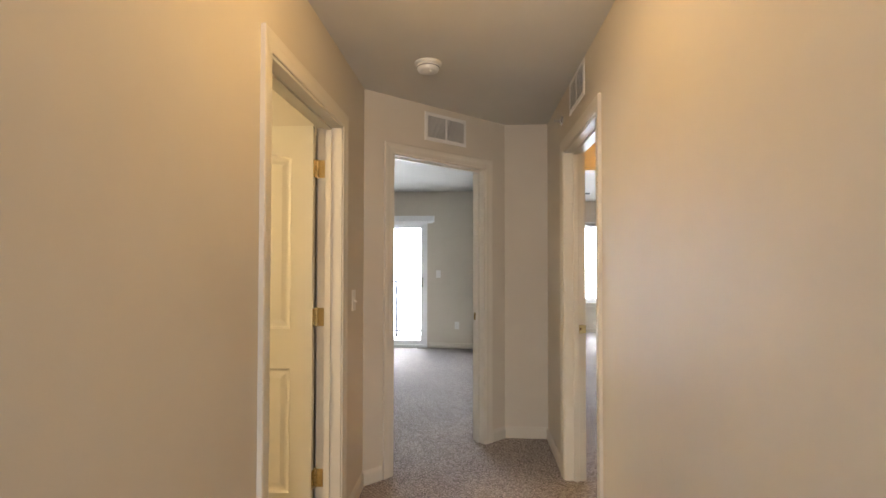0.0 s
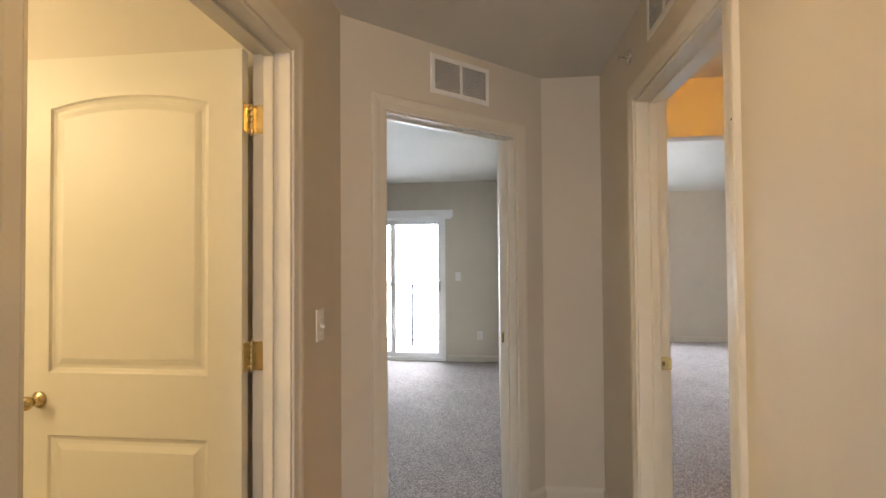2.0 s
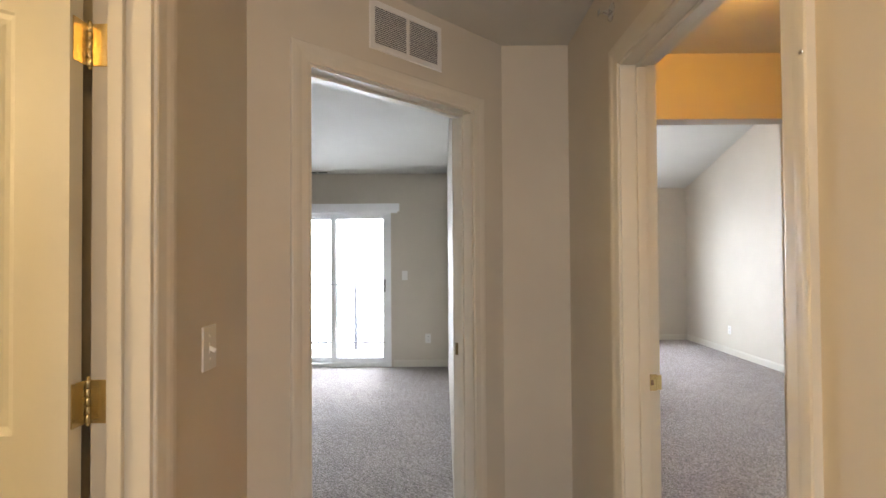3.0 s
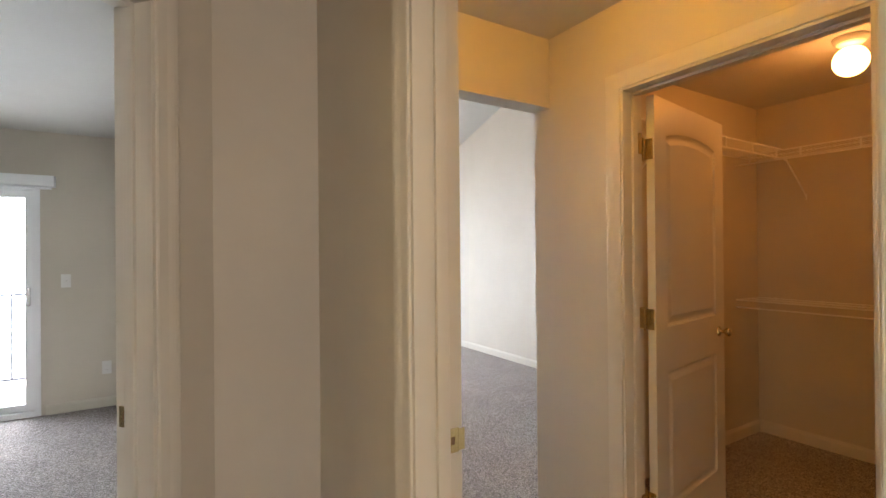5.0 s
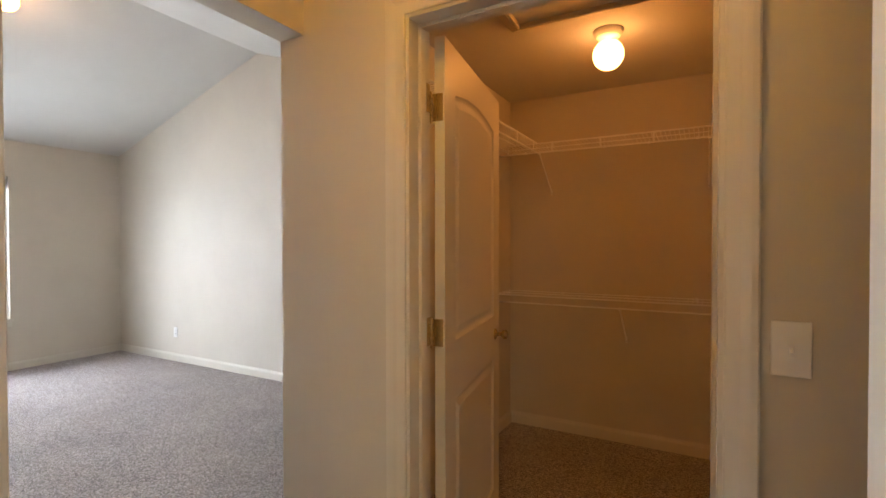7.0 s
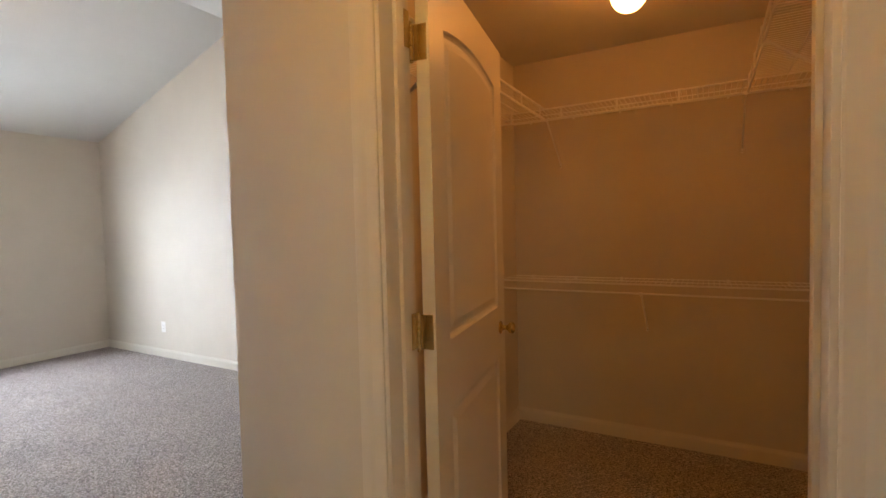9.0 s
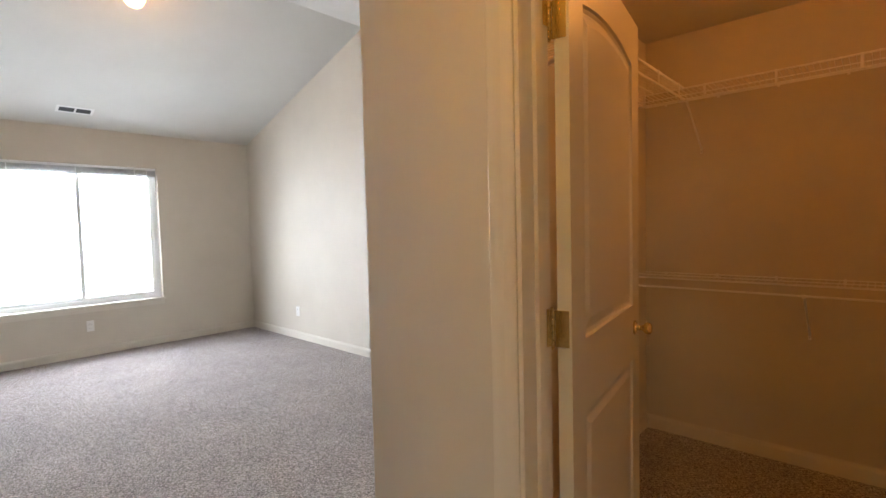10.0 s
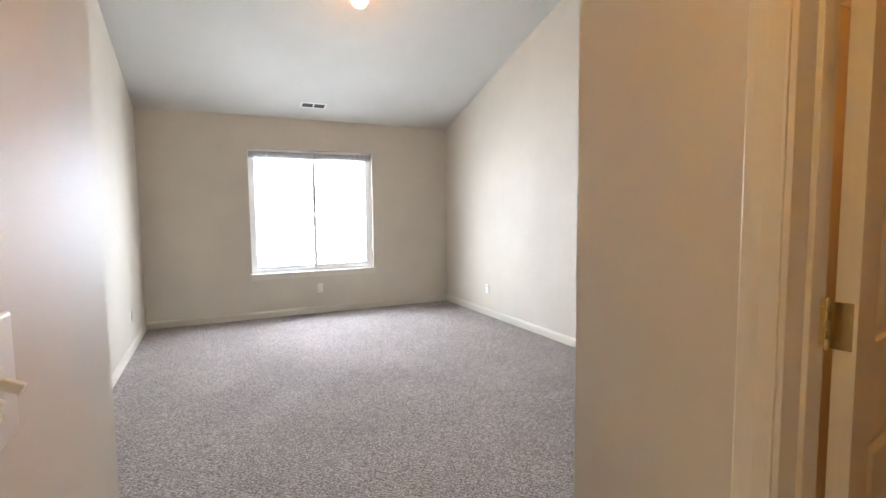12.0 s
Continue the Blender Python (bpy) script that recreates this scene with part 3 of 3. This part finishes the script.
def globe_lamp(m, label, r=0.074, drop=0.118):
    top = thing("ceiling_light", m, label, "ceiling light")
    part("canopy", add_lathe(bmesh.new(), [(0.001, 0.0), (0.072, 0.0), (0.073, -0.008), (0.066, -0.020), (0.058, -0.030), (0.052, -0.034), (0.001, -0.034)], 36), PLASTIC, top, "white ceramic lamp holder", True)
    prof = []
    for i in range(19):
        a = math.pi * (0.20 + 0.80 * i / 18)
        prof.append((max(r * math.sin(a), 0.0005), -drop + r * math.cos(a)))
    g = part("globe", add_lathe(bmesh.new(), prof, 36), GLOBE, top, "lit opal glass globe", True)
    g.visible_shadow = False
    return top


globe_lamp(pose(3.27, 2.69, CZ), "lit white globe ceiling light in the closet")
globe_lamp(pose(2.262, 6.53, SLOPE_Z + SLOPE * (YB - 6.53)), "lit white globe light on the sloping bedroom ceiling", drop=0.102)


def brass_flush_light(x, y):
    top = thing("flush_ceiling_light", pose(x, y, CZ), "brass and glass flush ceiling light in the living room", "ceiling light")
    part("pan", add_lathe(bmesh.new(), [(0.001, 0.0), (0.165, 0.0), (0.172, -0.012), (0.168, -0.030), (0.150, -0.036), (0.001, -0.036)], 40), BRASS, top, "polished brass pan", True)
    part("glass_dish", add_lathe(bmesh.new(), [(0.150, -0.034), (0.142, -0.055), (0.115, -0.078), (0.075, -0.092), (0.03, -0.098), (0.001, -0.099)], 40), PLASTIC, top, "white frosted glass dish", True)
    part("finial", add_lathe(bmesh.new(), [(0.012, -0.097), (0.014, -0.103), (0.008, -0.112), (0.001, -0.116)], 20), BRASS, top, "brass finial", True)
    for i in range(3):
        a = 2.1 * i + 0.4
        part("thumbscrew", add_lathe(bmesh.new(), [(0.009, -0.008), (0.010, 0.0), (0.006, 0.008)], 12, "Z", (0.172 * math.cos(a), 0.172 * math.sin(a), -0.022)), BRASS, top)
    return top


brass_flush_light(-1.25, 4.80)

# ---- bedroom window ----


def bedroom_window():
    x0, x1, z0, z1 = WIN
    top = thing("window_1", pose(0, YB, 0), "white vinyl sliding window with raised mini blind", "window", kind="structure")
    f = 0.045

    def frame_box(name, a, b, c, d, y0, y1, w, parent):
        fr = part(name, sweep_frame([(0, -y0), (0, -y1), (-w, -y1), (-w, -y0)], a, b, d, c), VINYL, parent)
        return fr

    frame_box("window_frame", x0, x1, z0, z1, 0.075, 0.135, f, top)
    xm = (x0 + x1) / 2 + 0.02
    for a, b, y in ((x0 + f, xm + 0.022, 0.108), (xm - 0.022, x1 - f, 0.082)):
        sash = frame_box("sash", a, b, z0 + f, z1 - f, y, y + 0.022, 0.034, top)
        pane = part("pane", box(a + 0.03, b - 0.03, y + 0.009, y + 0.013, z0 + f + 0.03, z1 - f - 0.03), GLASS, top)
        pane.visible_shadow = False
    part("window_sill", box(x0 - 0.025, x1 + 0.025, -0.028, 0.076, z0 - 0.02, z0 + 0.002, 0.003), TRIM, top)
    part("apron", box(x0 - 0.01, x1 + 0.01, -0.012, -0.0005, z0 - 0.075, z0 - 0.02, 0.002), TRIM, top)
    blind = thing("mini_blind", pose(0, YB + 0.03, z1), "grey aluminium mini blind raised in a stack under the window head", "blind")
    part("headrail", box(x0 + 0.006, x1 - 0.006, 0.0, 0.026, -0.027, -0.001, 0.002), VINYL, blind)
    for i in range(22):
        part("slat", box(x0 + 0.01, x1 - 0.01, 0.001 + 0.001 * (i % 2), 0.025 + 0.001 * (i % 2), -0.031 - i * 0.0032, -0.0295 - i * 0.0032), MINI, blind)
    part("bottom_rail", box(x0 + 0.01, x1 - 0.01, 0.002, 0.024, -0.115, -0.101, 0.002), VINYL, blind)
    for x in (x0 + 0.22, (x0 + x1) / 2, x1 - 0.22):
        part("ladder_tape", box(x - 0.004, x + 0.004, -0.0015, 0.0, -0.112, -0.02), VINYL, blind)
    bm = bmesh.new()
    add_rod(bm, (x1 - 0.10, 0.0, -0.02), (x1 - 0.085, -0.004, -0.50), 0.0028)
    add_rod(bm, (x1 - 0.085, -0.004, -0.50), (x1 - 0.045, -0.004, -1.05), 0.0028)
    part("tilt_wand", bm, VINYL, blind, "clear plastic tilt wand")
    return top


bedroom_window()

# ---- sliding balcony door, blinds, balcony ----


def balcony_door():
    x0, x1, z0, z1 = SLIDER
    top = thing("window_2", pose(0, YL, 0), "white vinyl sliding glass balcony door", "sliding door", kind="structure")
    part("door_frame", sweep_frame([(0, 0.004), (0, -0.12), (-0.045, -0.12), (-0.045, 0.004)], x0, x1, z1, z0 - 0.02), VINYL, top)
    part("threshold", box(x0, x1, 0.0, 0.12, 0.0, z0 + 0.02, 0.003), VINYL, top)
    xm = -1.185
    for a, b, y in ((x0 + 0.045, xm + 0.035, 0.075), (xm - 0.035, x1 - 0.045, 0.035)):
        part("sash", sweep_frame([(0, -y), (0, -y - 0.03), (-0.06, -y - 0.03), (-0.06, -y)], a, b, z1 - 0.045, z0 + 0.025), VINYL, top)
        p = part("pane", box(a + 0.055, b - 0.055, y + 0.013, y + 0.018, z0 + 0.08, z1 - 0.10), GLASS, top)
        p.visible_shadow = False
    h = part("pull_handle", box(x1 - 0.095, x1 - 0.068, 0.004, 0.034, 0.93, 1.08, 0.005), CHROME, top, "chrome pull handle")
    return top


balcony_door()


def vertical_blinds():
    top = thing("vertical_blinds", pose(0, YL, 0), "grey vinyl vertical blinds drawn aside under a white valance", "blinds")
    part("valance", box(-2.20, -0.355, -0.10, -0.004, 1.928, 2.020, 0.003), VINYL, top, "white vinyl valance")
    part("track", box(-2.17, -0.38, -0.07, -0.03, 1.907, 1.926), VINYL, top)
    for i in range(15):
        x = -2.15 + i * 0.031
        bm = bmesh.new()
        prev = None
        for k in range(5):
            u = (k - 2) / 2 * 0.044
            c = 0.006 * (1 - (u / 0.044) ** 2)
            pair = [bm.verts.new((u, c + o, z)) for o in (0.0, 0.0012) for z in (0.02, 1.90)]
            if prev:
                for a, b in ((0, 1), (1, 3), (3, 2), (2, 0)):
                    bm.faces.new((prev[a], prev[b], pair[b], pair[a]))
            else:
                bm.faces.new((pair[0], pair[1], pair[3], pair[2]))
            prev = pair
        bm.faces.new((prev[0], prev[1], prev[3], prev[2]))
        v = part("vane", bm, BLIND, top)
        v.matrix_local = pose(x, -0.052, 0, 0, 0, 38 + 10 * math.sin(i * 2.3))
    return top


vertical_blinds()


def balcony():
    slab = thing("balcony_deck", pose(0, 7.11, -0.06), "weathered grey balcony deck boards", "balcony deck", kind="structure")
    for i in range(10):
        part("board", box(-3.4, 0.24, i * 0.142, i * 0.142 + 0.136, -0.03, 0.0, 0.003), DECK, slab)
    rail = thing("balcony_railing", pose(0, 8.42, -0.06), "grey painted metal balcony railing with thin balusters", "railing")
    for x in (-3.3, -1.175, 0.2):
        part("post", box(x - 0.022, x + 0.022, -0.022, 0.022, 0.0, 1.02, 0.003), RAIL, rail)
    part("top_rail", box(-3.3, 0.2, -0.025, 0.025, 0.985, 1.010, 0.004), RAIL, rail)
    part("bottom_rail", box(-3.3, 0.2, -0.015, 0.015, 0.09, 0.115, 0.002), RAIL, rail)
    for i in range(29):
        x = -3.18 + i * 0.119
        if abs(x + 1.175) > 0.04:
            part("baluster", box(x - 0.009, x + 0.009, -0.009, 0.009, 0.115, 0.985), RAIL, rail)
    return rail


balcony()

# ---- closet ----


def wire_shelf(name, m, length, depth, label, brackets, lip=0.06, ties=True, wire=0.0019):
    """Ventilated wire shelf: x along it, y from the wall (0) to the front (-depth), front lip hanging down."""
    top = thing(name, m, label, "wire shelf")
    bm = bmesh.new()
    for y in (-0.004, -depth * 0.5, -depth):
        add_rod(bm, (0, y, 0), (length, y, 0), 0.0035)
    part("long_rod", bm, WIRE, top)
    front = bmesh.new()
    add_rod(front, (0, -depth, 0.0), (length, -depth, 0.0), 0.0052, 8)
    part("front_rod", front, WIRE, top)
    low = bmesh.new()
    add_rod(low, (0, -depth - 0.002, -lip), (length, -depth - 0.002, -lip), 0.0052, 8)
    part("lip_rod", low, WIRE, top)
    cross = bmesh.new()
    n = int(length / 0.0254)
    for i in range(n + 1):
        x = min(i * 0.0254 + 0.004, length)
        add_rod(cross, (x, 0, 0.003), (x, -depth, 0.003), wire, 4)
    deck = part("cross_wire", cross, WIRE, top)
    tagged(deck, kind="stuff")
    x = 0.10
    while ties and x < length:
        part("lip_tie", box(x - 0.0055, x + 0.0055, -depth - 0.009, -depth - 0.004, -lip - 0.005, 0.005, 0.001), WIRE, top)
        x += 0.3048
    for bx in brackets:
        br = bmesh.new()
        add_rod(br, (bx, -depth + 0.005, -lip), (bx, -0.004, -0.29), 0.0055, 8)
        add_rod(br, (bx, -0.004, -0.275), (bx, -0.004, -0.315), 0.006, 8)
        b = part("bracket", br, WIRE, top, "diagonal support bracket")
        part("bracket_clip", box(bx - 0.008, bx + 0.008, -depth - 0.006, -depth + 0.012, -lip - 0.012, -lip + 0.006, 0.002), WIRE, b)
        part("screw", add_lathe(bmesh.new(), [(0.004, -0.0105), (0.003, -0.0085)], 8, "Y", (bx, 0, -0.305)), CHROME, b)
    k = 0
    while k * 0.28 + 0.12 < length:
        x = k * 0.28 + 0.12
        part("wall_clip", box(x - 0.006, x + 0.006, -0.010, 0.0, -0.012, 0.008, 0.002), WIRE, top)
        k += 1
    return top


SHELF_Z = 2.010
BACK = ((4.19, 3.548), (4.19, 1.925))
wire_shelf("wire_shelf", wall_pose(*BACK, 0.0, SHELF_Z), 1.623, 0.305, "white coated wire shelf across the closet's back wall", (0.315, 1.305))
wire_shelf("wire_shelf", wall_pose((2.15, 3.548), (4.19, 3.548), 0.0, SHELF_Z), 1.72, 0.305, "white coated wire shelf on the closet's side wall behind the door", (0.5,))
wire_shelf("wire_shelf", wall_pose((4.19, 1.925), (2.15, 1.925), 0.305, SHELF_Z), 1.45, 0.305, "white coated wire shelf along the closet's side wall", (0.75, 1.3))
wire_shelf("wire_shelf", wall_pose(*BACK, 0.0, 0.995), 1.623, 0.305, "low white coated wire shelf across the closet's back wall", (0.825,), 0.05, False, 0.0013)


def attic_hatch():
    x0, x1, y0, y1 = 2.40, 2.965, 2.25, 3.04
    top = thing("attic_hatch", pose(0, 0, CZ), "painted attic access hatch with moulded trim in the closet ceiling", "attic hatch")
    bm = bmesh.new()
    prof = [(0.0, 0.0), (0.0, -0.030), (0.012, -0.034), (0.030, -0.026), (0.045, -0.022), (0.062, -0.012), (0.062, 0.0)]
    rows = [[bm.verts.new(c) for c in ((x0 - o, y0 - o, d), (x1 + o, y0 - o, d), (x1 + o, y1 + o, d), (x0 - o, y1 + o, d))] for o, d in prof]
    for a, b in zip(rows, rows[1:]):
        for i in range(4):
            bm.faces.new((a[i], a[(i + 1) % 4], b[(i + 1) % 4], b[i]))
    part("trim", bm, TRIM, top)
    part("panel", box(x0 + 0.002, x1 - 0.002, y0 + 0.002, y1 - 0.002, -0.012, -0.002, 0.002), CEIL, top)
    return top


attic_hatch()

# ---- distance ----


def outdoors():
    ground = part("ground", box(-400, 400, 9.9, 800, -3.3, -3.2), DECK)
    tagged(ground, "pale washed-out ground outside", "ground", kind="structure")
    # Glowing panel added for the overexposed outdoors; it also lights the rooms.
    glow = glowing("outdoor_glow", (0.90, 0.95, 1.0), 4.5)
    b = part("backdrop", box(-16, 18, 13.5, 13.6, -3.2, 9), glow)
    tagged(b, "glowing white panel standing in for the overexposed outdoors", "backdrop", kind="structure")


outdoors()
